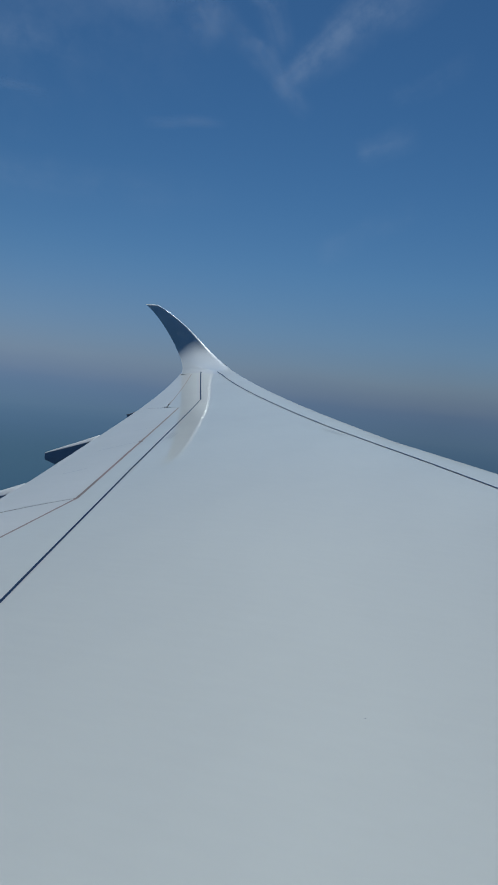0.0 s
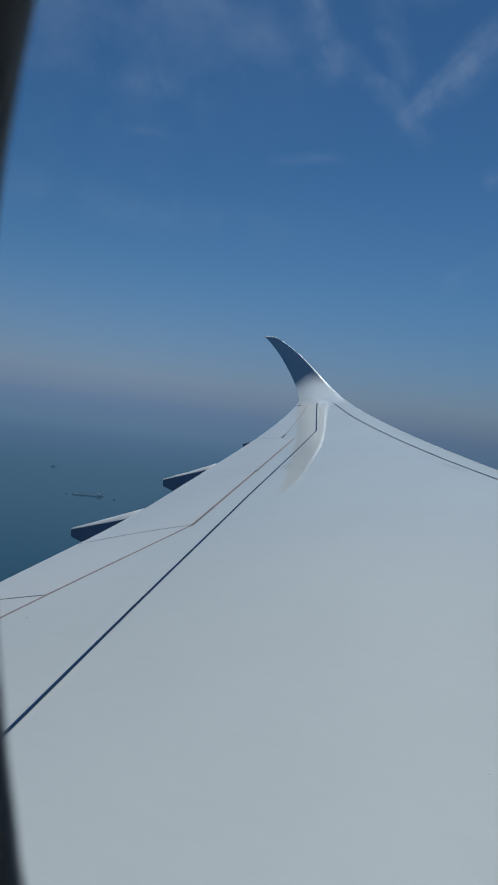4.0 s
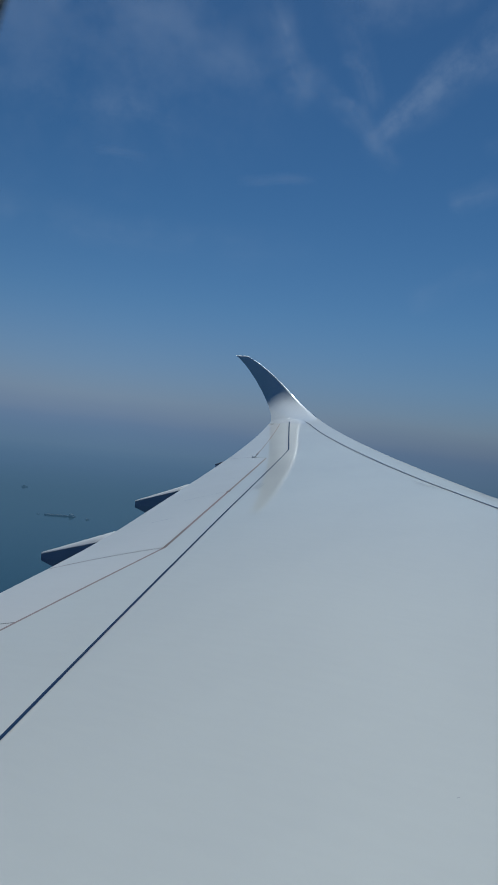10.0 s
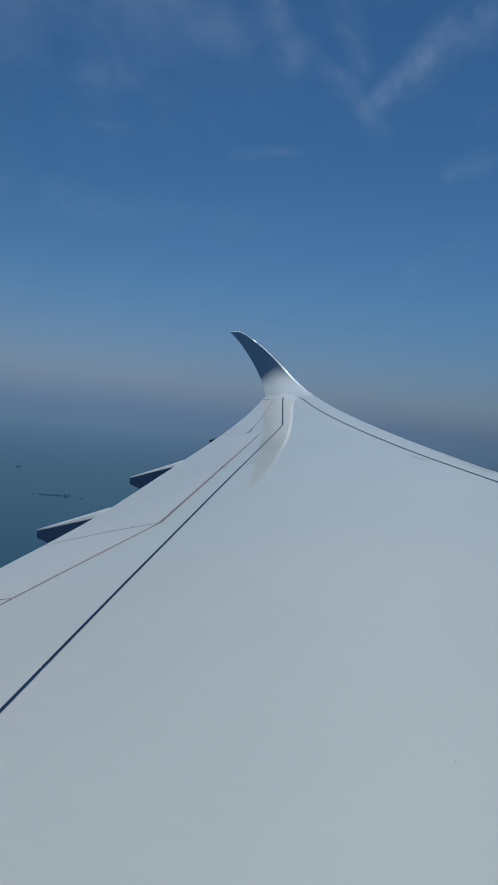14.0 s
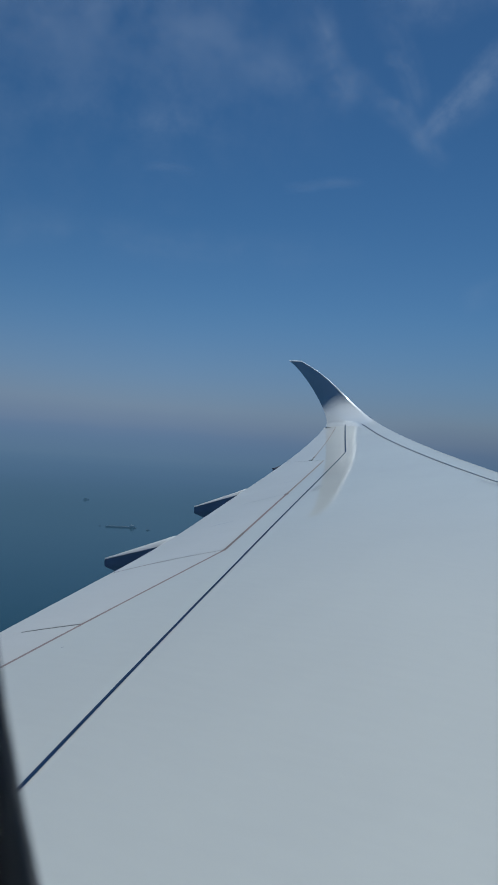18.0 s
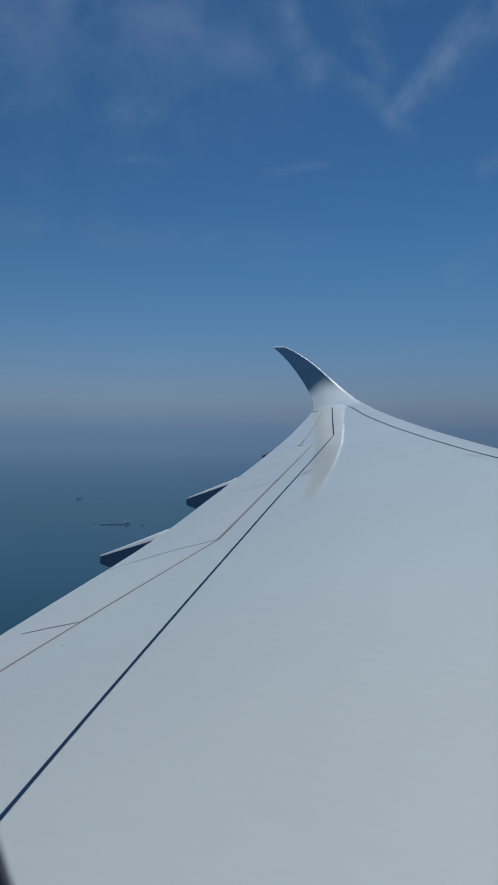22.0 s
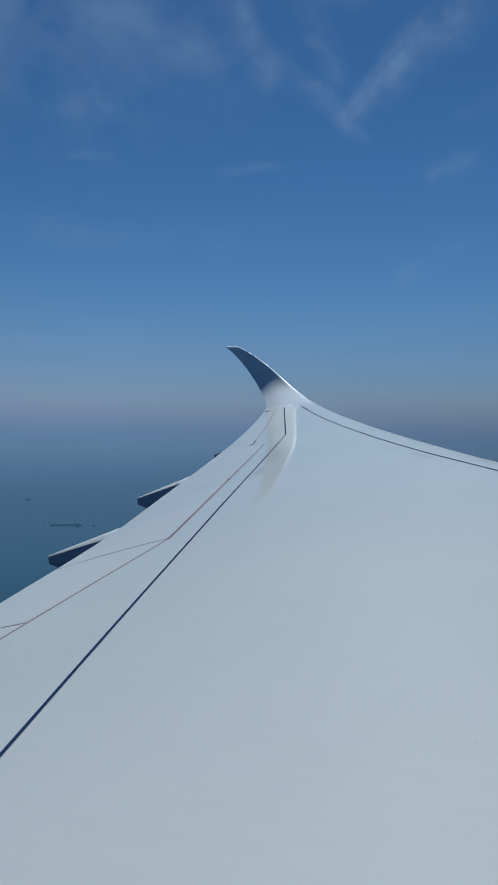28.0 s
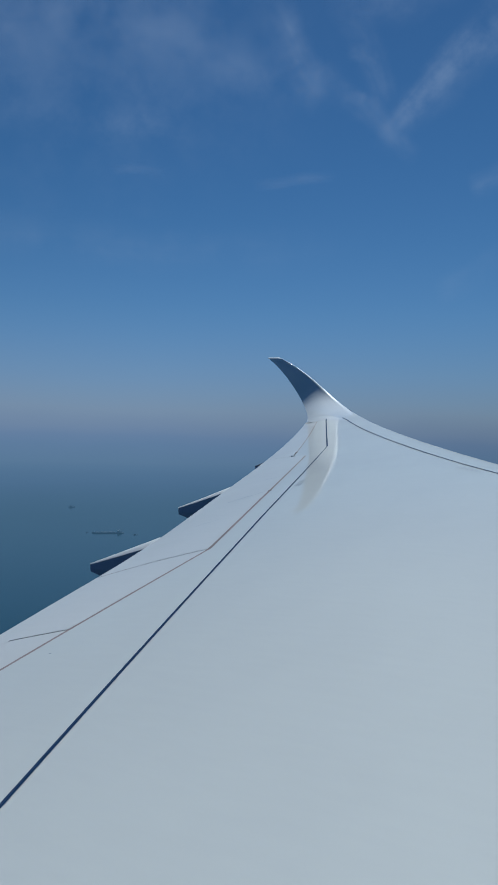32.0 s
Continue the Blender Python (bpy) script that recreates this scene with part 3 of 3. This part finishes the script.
# flap track fairings: a pale top cover over a deeper shell, running aft past the trailing edge
def fairing(b0, b1, x_tip, z_tip, z_far, h_tip, w_tip, label, top=FAIRING_PAINT, top_label="pale top cover"):
    """b0, b1: its sides where it leaves the trailing edge; then its aft end: place, height of both top edges, depth and width."""
    fair = part("flap_track_fairing", bmesh.new(), FAIRING_PAINT, wing, label)
    te0, te1 = skin(b0, 1.0), skin(b1, 1.0)
    cap, shell = [], []
    n = 14
    for i in range(n + 1):
        t = -0.5 + 1.5 * i / n           # 0 at the trailing edge, 1 at the aft end
        k = max(0.0, t)
        dip = 0.035 if t < 0 else 0.0
        a = Vector((lerp(te0.x, x_tip, t), b0, lerp(te0.z - dip, z_tip, k)))
        b = Vector((lerp(te1.x, x_tip - 0.02, t), lerp(b1, b0 + w_tip, k ** 1.1), lerp(te1.z - dip, z_far, k) ))
        if t < 0:
            a.z, b.z = min(a.z, skin(b0, 1.0).z - 0.04), min(b.z, skin(b1, 1.0).z - 0.04)
        mid = a.lerp(b, 0.5) + Vector((0, 0, 0.006))
        cap.append([a + Vector((0, 0.004, -0.010)), a + Vector((0, 0.014, 0)), mid, b + Vector((0, -0.014, 0)), b + Vector((0, -0.002, -0.014))])
        h = a.z - z_tip + h_tip * (0.80 + 0.42 * min(1.0, (1 - k) / 0.22)) + 0.03 * (1 - k)
        w = b.y - a.y
        shell.append([a + Vector((0, 0, -0.012)), a + Vector((0, 0.02 * w, -0.55 * h)), a + Vector((0, 0.14 * w, -0.93 * h)), a + Vector((0, 0.30 * w, -h)), a + Vector((0, 0.72 * w, -h)),
                      b + Vector((0, -0.10 * w, -0.7 * h)), b + Vector((0, 0, -0.016))])
    last = [q + Vector((-0.012, 0, -0.006)) for q in cap[-1]]
    part("top_cover", grid(cap + [last]), top, fair, top_label)
    bm = grid(shell)
    bm.verts.ensure_lookup_table()
    bm.faces.new(bm.verts[-7:])
    bm.faces.new(bm.verts[:7][::-1])
    bmesh.ops.recalc_face_normals(bm, faces=bm.faces)
    part("lower_shell", bm, SHELL_SHADE, fair, "shell with its shade put into a blue-grey tint", smooth=False)
    return fair


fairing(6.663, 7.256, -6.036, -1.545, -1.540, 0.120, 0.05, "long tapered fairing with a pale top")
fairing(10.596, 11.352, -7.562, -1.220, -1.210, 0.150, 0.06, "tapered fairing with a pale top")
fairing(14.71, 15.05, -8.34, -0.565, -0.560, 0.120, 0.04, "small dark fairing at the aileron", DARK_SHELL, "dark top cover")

# ---------------------------------------------------------------- fuselage and window
WIN_Y, WIN_X, WIN_Z, WIN_H, WIN_A = 0.1250, -0.1822, 0.0439, 0.2243, 0.1088
CX = WIN_X + WIN_A
WIN_F = 0.17   # forward half widened so that its edge stays out of the camera's view


def opening(k, y, n=72):
    """The rounded window outline, grown by k metres, at depth y."""
    pts = []
    for i in range(n):
        a = 2 * math.pi * i / n
        c, s = math.cos(a), math.sin(a)
        e = 2 / 1.646
        pts.append((CX + math.copysign(abs(c) ** e, c) * ((WIN_A if c < 0 else WIN_F) + k), y, WIN_Z + math.copysign(abs(s) ** e, s) * (WIN_H + k)))
    return pts


RAD = 2.98
AXIS_Y, AXIS_Z = WIN_Y + 0.036 - RAD, WIN_Z
PANEL = RAD * math.sin(radians(3.75 * 3))   # half the height of the window panel


def square(inset, n=72, half=PANEL):
    """A square round the window, lying inset metres inside the fuselage's curve."""
    pts = []
    for i in range(n):
        a = 2 * math.pi * i / n
        c, s = math.cos(a), math.sin(a)
        m = max(abs(c), abs(s))
        z = s / m * half
        pts.append((CX + c / m * half, AXIS_Y + math.sqrt(RAD ** 2 - z * z) - inset, WIN_Z + z))
    return pts


window = tagged(new("window_1"), "dark rounded cabin window surround", "window", kind="structure")
bm = grid([square(0.045), opening(0.07, WIN_Y - 0.002), opening(0.012, WIN_Y - 0.007), opening(0.004, WIN_Y - 0.005), opening(0.001, WIN_Y - 0.002), opening(0.0, WIN_Y), opening(0.004, WIN_Y + 0.002), opening(0.030, WIN_Y + 0.012)], close=True)
part("window_lining", bm, LINING, window, "dark grey plastic lining with a rounded edge")
bm = grid([opening(0.030, WIN_Y + 0.012), opening(0.050, WIN_Y + 0.022), opening(0.062, WIN_Y + 0.030)], close=True)
part("window_seal", bm, RUBBER, window, "black window seal")
bm = grid([opening(0.100, WIN_Y - 0.040), opening(0.060, WIN_Y - 0.022), opening(0.022, WIN_Y - 0.0105), opening(0.017, WIN_Y - 0.0095), opening(0.017, WIN_Y - 0.006)], close=True)
part("window_reveal", bm, CABIN, window, "pale plastic reveal round the dark lining")
bm = grid([opening(0.062, WIN_Y + 0.030), square(-0.002)], close=True)
part("outer_panel", bm, BODY_TINT, window, "blue fuselage skin round the window")

# an unseen pale box closes the bay, added to bounce light onto the window lining
bay = square(0.045)
bm = grid([bay, [(q[0], AXIS_Y + RAD - 0.62, q[2]) for q in bay]], close=True)
bm.verts.ensure_lookup_table()
bm.faces.new(bm.verts[-72:])
cabin = part("wall_bounce_box", bm, CABIN, None, smooth=False)
tagged(cabin, "unseen pale box behind the window, added to brighten the lining", "wall", kind="structure")

# fuselage barrel, open only where the window panel stands
bm = bmesh.new()
ang = [2 * math.pi * i / 96 for i in range(96)]
xs = [-14, -9, -5, -2.5, CX - PANEL, CX + PANEL, 2.5, 5, 9, 14]
vv = [[bm.verts.new((x, AXIS_Y + RAD * math.cos(a), AXIS_Z + RAD * math.sin(a))) for a in ang] for x in xs]
for i in range(len(xs) - 1):
    for j in range(96):
        if i == 4 and (j < 3 or j >= 93):
            continue
        k = (j + 1) % 96
        bm.faces.new((vv[i][j], vv[i][k], vv[i + 1][k], vv[i + 1][j]))
for i, flip in ((0, True), (len(xs) - 1, False)):
    bm.faces.new(vv[i][::-1] if flip else vv[i])
fuselage = part("fuselage", bm, BODY_TINT, None)
tagged(fuselage, "unseen airliner fuselage beside the wing, blue to tint bounced light", "fuselage", kind="structure")

# ---------------------------------------------------------------- sea, haze, sky
ALT = -150.0
bm = bmesh.new()
rings = [0.0, 60, 150, 300, 600, 1000, 1600, 2400, 3400, 4300, 4900]
rows = [[(r * math.cos(2 * math.pi * i / 96), r * math.sin(2 * math.pi * i / 96), ALT) for i in range(96)] for r in rings[1:]]
grid(rows, bm, close=True)
bm.verts.ensure_lookup_table()
bm.faces.new(bm.verts[:96][::-1])
bmesh.ops.recalc_face_normals(bm, faces=bm.faces)
sea = part("sea_water", bm, SEA, None, smooth=False)
if sea.data.polygons[0].normal.z < 0:
    sea.data.flip_normals()
tagged(sea, "calm dark teal sea fading into haze", "sea", kind="structure")

# the horizon's haze is put in as a ring of emission
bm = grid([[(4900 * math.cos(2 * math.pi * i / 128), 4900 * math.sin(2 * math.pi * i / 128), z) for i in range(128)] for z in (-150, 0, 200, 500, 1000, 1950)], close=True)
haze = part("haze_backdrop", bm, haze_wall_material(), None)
tagged(haze, "glowing pale mauve ring standing in for haze along the horizon", "haze", kind="structure")
# added glowing sheet just above the water; its colour stands in for haze
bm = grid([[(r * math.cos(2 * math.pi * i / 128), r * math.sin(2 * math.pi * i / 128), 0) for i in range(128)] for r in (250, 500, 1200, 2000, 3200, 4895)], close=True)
low_haze = part("low_haze_sheet", bm, haze_sheet_material(), None, smooth=False)
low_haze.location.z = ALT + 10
tagged(low_haze, "thin bluish glowing sheet over the sea, standing in for haze", "haze", kind="structure")

# ---------------------------------------------------------------- cirrus
CIRRUS = cirrus_material("cirrus", 0.26, 0.72, 0.55)
VEIL = cirrus_material("cirrus_veil", 0.25, 0.78, 0.35)


def bearing(az, el, r):
    a, e = radians(az - 0.8), radians(el)
    return Vector((-math.sin(a) * math.cos(e), math.cos(a) * math.cos(e), math.sin(e))) * r


def cirrus(points, width0, width1, density, label="faint white cirrus streak high in the sky"):
    """A wisp along bearings (degrees aft of abeam, degrees up), widening from one end to the other."""
    bm = bmesh.new()
    uv = bm.loops.layers.uv.new("UVMap")
    n, m = 24, 8
    pts = [Vector((*p, 0)) for p in points]
    run = []
    for i in range(n + 1):
        t = i / n * (len(pts) - 1)
        k = min(int(t), len(pts) - 2)
        p0, p1, p2, p3 = pts[max(k - 1, 0)], pts[k], pts[k + 1], pts[min(k + 2, len(pts) - 1)]
        f = t - k
        run.append(0.5 * ((2 * p1) + (p2 - p0) * f + (2 * p0 - 5 * p1 + 4 * p2 - p3) * f * f + (3 * p1 - p0 - 3 * p2 + p3) * f ** 3))
    vs = []
    for i, q in enumerate(run):
        d = run[min(i + 1, n)] - run[max(i - 1, 0)]
        side = Vector((-d.y, d.x, 0)).normalized()
        w = lerp(width0, width1, i / n)
        vs.append([bm.verts.new(bearing(*(q + side * w * (j / m - 0.5)).xy, 4200)) for j in range(m + 1)])
    for i in range(n):
        for j in range(m):
            f = bm.faces.new((vs[i][j], vs[i + 1][j], vs[i + 1][j + 1], vs[i][j + 1]))
            for lp, (a, b) in zip(f.loops, ((i, j), (i + 1, j), (i + 1, j + 1), (i, j + 1))):
                lp[uv].uv = (a / n, b / m)
    ob = part("cirrus_cloud", bm, VEIL if "veil" in label else CIRRUS, None)
    ob["density"] = density
    return tagged(ob, label, "cloud", "cirrus streaks in the sky", "structure")


cirrus([(20.9, 22.6), (19.9, 23.9), (18.5, 25.2), (16.7, 26.7), (14.6, 28.2), (12.6, 29.7), (9, 32.4), (4, 36)], 1.5, 4.6, 0.30, "bright slanting cirrus streak high in the sky")
cirrus([(21.3, 21.6), (19.6, 24.0), (16.0, 26.6), (12.2, 29.2), (8, 32), (4, 35)], 3.0, 6.5, 0.15, "wide pale veil round a brighter cirrus streak")
cirrus([(21.4, 23.9), (19.8, 22.4), (18.2, 21.2)], 1.6, 2.2, 0.14, "faint cirrus tail below a brighter streak")
cirrus([(20.4, 23.0), (22.4, 24.6), (24.4, 25.8), (27.0, 27.2), (29.0, 28.2)], 2.2, 3.4, 0.20, "broken cirrus band joining a brighter streak")
cirrus([(22.4, 25.2), (23.5, 25.5), (24.8, 25.4)], 1.3, 1.2, 0.20, "small bright cirrus tuft")
cirrus([(25.6, 25.2), (27.4, 27.0), (28.4, 28.6), (29.4, 30.4), (31, 33)], 3.4, 4.4, 0.31, "feathery cirrus clump high in the sky")
cirrus([(21.6, 27.6), (22.8, 28.2), (24.2, 28.3)], 1.2, 1.4, 0.25, "small bright cirrus tuft")
cirrus([(20.8, 24.6), (22.0, 27.6), (23.8, 30.6), (26, 34)], 2.6, 3.6, 0.15, "faint upright cirrus wisp")
cirrus([(25.0, 25.8), (29.0, 26.6), (34.0, 28.2), (39.0, 29.0), (46, 29.2), (54, 28)], 3.8, 6.0, 0.11, "long pale cirrus band")
cirrus([(58, 26.5), (50, 29.0), (42, 30.6), (34, 32), (26, 36)], 9.0, 10.0, 0.15, "wide pale veil of cirrus")
cirrus([(31.2, 19.5), (29.0, 19.8), (26.4, 20.2), (24.4, 20.3)], 1.2, 1.0, 0.13, "small thin cirrus wisp")
cirrus([(42.4, 20.0), (40.4, 20.3), (38.0, 20.1)], 1.0, 0.9, 0.11, "small thin cirrus wisp")
cirrus([(14.6, 18.8), (12.2, 19.8), (9.6, 20.8)], 2.4, 2.8, 0.13, "small slanting cirrus wisp")
cirrus([(12.6, 22.6), (9.5, 23.6), (6.0, 25.5)], 1.8, 2.6, 0.12, "small slanting cirrus wisp")
cirrus([(17.0, 11.6), (14.2, 12.8), (11.0, 14.8), (8.0, 16.0)], 2.6, 3.2, 0.08, "small slanting cirrus wisp")
cirrus([(26, 33), (20, 32.0), (15, 33.5), (10, 36)], 5.0, 6.0, 0.22, "pale veil of cirrus")
cirrus([(46, 22.5), (40, 23.4), (34, 22.8)], 3.0, 2.6, 0.11, "faint thin cirrus wisp")
# no single cloud: a glow added to lift the sky's tone aft
cirrus([(70, 22), (55, 25), (42, 26), (30, 27), (22, 28)], 22.0, 16.0, 0.13, "very wide thin glowing veil added to lighten the upper sky")
cirrus([(60, 13), (48, 15), (34, 14.6), (20, 16)], 5.0, 4.0, 0.10, "faint broad cirrus veil")


# ---------------------------------------------------------------- ships
def place_on_sea(az, down):
    r = -ALT / math.tan(radians(down))
    a = radians(az - 0.8)
    return Vector((-math.sin(a) * r, math.cos(a) * r, ALT))


def hull_mesh(length, beam, deck, draft=0.6):
    rows = []
    for i in range(25):
        t = i / 24
        x = lerp(-length / 2, length / 2, t)
        w = beam / 2 * min(1, (t / 0.07) ** 0.6 if t < 0.07 else 1) * (1 if t < 0.86 else max(0.03, 1 - ((t - 0.86) / 0.14) ** 1.8))
        h = deck + (0.35 * deck * ((t - 0.88) / 0.12) if t > 0.88 else 0)
        rows.append([(x, -w * 0.8, -draft), (x, -w, 0.2), (x, -w, h), (x, w, h), (x, w, 0.2), (x, w * 0.8, -draft)])
    bm = grid(rows, close=True)
    bm.verts.ensure_lookup_table()
    bm.faces.new(bm.verts[:6])
    bm.faces.new(bm.verts[-6:])
    bmesh.ops.recalc_face_normals(bm, faces=bm.faces)
    return bm


def cargo_ship(at, turn, length):
    ship = tagged(new("cargo_ship"), "long dark cargo ship with a white bridge on the sea", "ship")
    L = length
    part("hull", hull_mesh(L, L * 0.15, L * 0.026), HULL, ship, "dark hull", smooth=False)
    for i in range(5):
        x = lerp(-0.16, 0.36, i / 4) * L
        part("hatch_cover", box(bmesh.new(), x - 0.055 * L, x + 0.045 * L, -0.05 * L, 0.05 * L, 0.029 * L, 0.038 * L, 0.05), SHIP_DECK, ship, smooth=False)
    bridge = part("bridge", box(bmesh.new(), -0.40 * L, -0.29 * L, -0.06 * L, 0.06 * L, 0.029 * L, 0.075 * L, 0.1), SHIP_WHITE, ship, "white superstructure", smooth=False)
    part("wheelhouse", box(bmesh.new(), -0.36 * L, -0.29 * L, -0.07 * L, 0.07 * L, 0.075 * L, 0.092 * L, 0.1), SHIP_WHITE, bridge, smooth=False)
    part("funnel", box(bmesh.new(), -0.43 * L, -0.405 * L, -0.02 * L, 0.02 * L, 0.029 * L, 0.088 * L, 0.15), HULL, ship, "dark funnel", smooth=False)
    for x, h in ((-0.33, 0.13), (0.10, 0.075), (0.44, 0.085)):
        bm = bmesh.new()
        bmesh.ops.create_cone(bm, segments=8, radius1=0.004 * L, radius2=0.002 * L, depth=h * L - 0.03 * L, cap_ends=True, matrix=Matrix.Translation((x * L, 0, h * L / 2 + 0.015 * L)))
        part("mast", bm, SHIP_WHITE, ship)
    ship.matrix_world = Matrix.Translation(at) @ pose(0, 0, 0, 0, 0, turn)
    return ship


def small_boat(at, turn, length, label):
    boat = tagged(new("small_boat"), label, "boat", "small boats on the sea")
    L = length
    part("hull", hull_mesh(L, L * 0.25, L * 0.10), HULL, boat, "dark hull", smooth=False)
    part("cabin", box(bmesh.new(), -0.30 * L, 0.02 * L, -0.08 * L, 0.08 * L, 0.09 * L, 0.24 * L, 0.05), SHIP_DECK, boat, smooth=False)
    bm = bmesh.new()
    bmesh.ops.create_cone(bm, segments=8, radius1=0.012 * L, radius2=0.006 * L, depth=0.3 * L, cap_ends=True, matrix=Matrix.Translation((0.12 * L, 0, 0.23 * L)))
    part("mast", bm, SHIP_DECK, boat)
    boat.matrix_world = Matrix.Translation(at) @ pose(0, 0, 0, 0, 0, turn)
    return boat


cargo_ship(place_on_sea(41.8, 7.27), 180 + 41.8, 49)
small_boat(place_on_sea(43.4, 7.25), 42, 4.0, "tiny dark boat near a cargo ship")
small_boat(place_on_sea(39.7, 7.4), 42, 6.5, "tiny dark boat near a cargo ship")
small_boat(place_on_sea(44.6, 5.3), 75, 15, "small dark boat far off in haze")
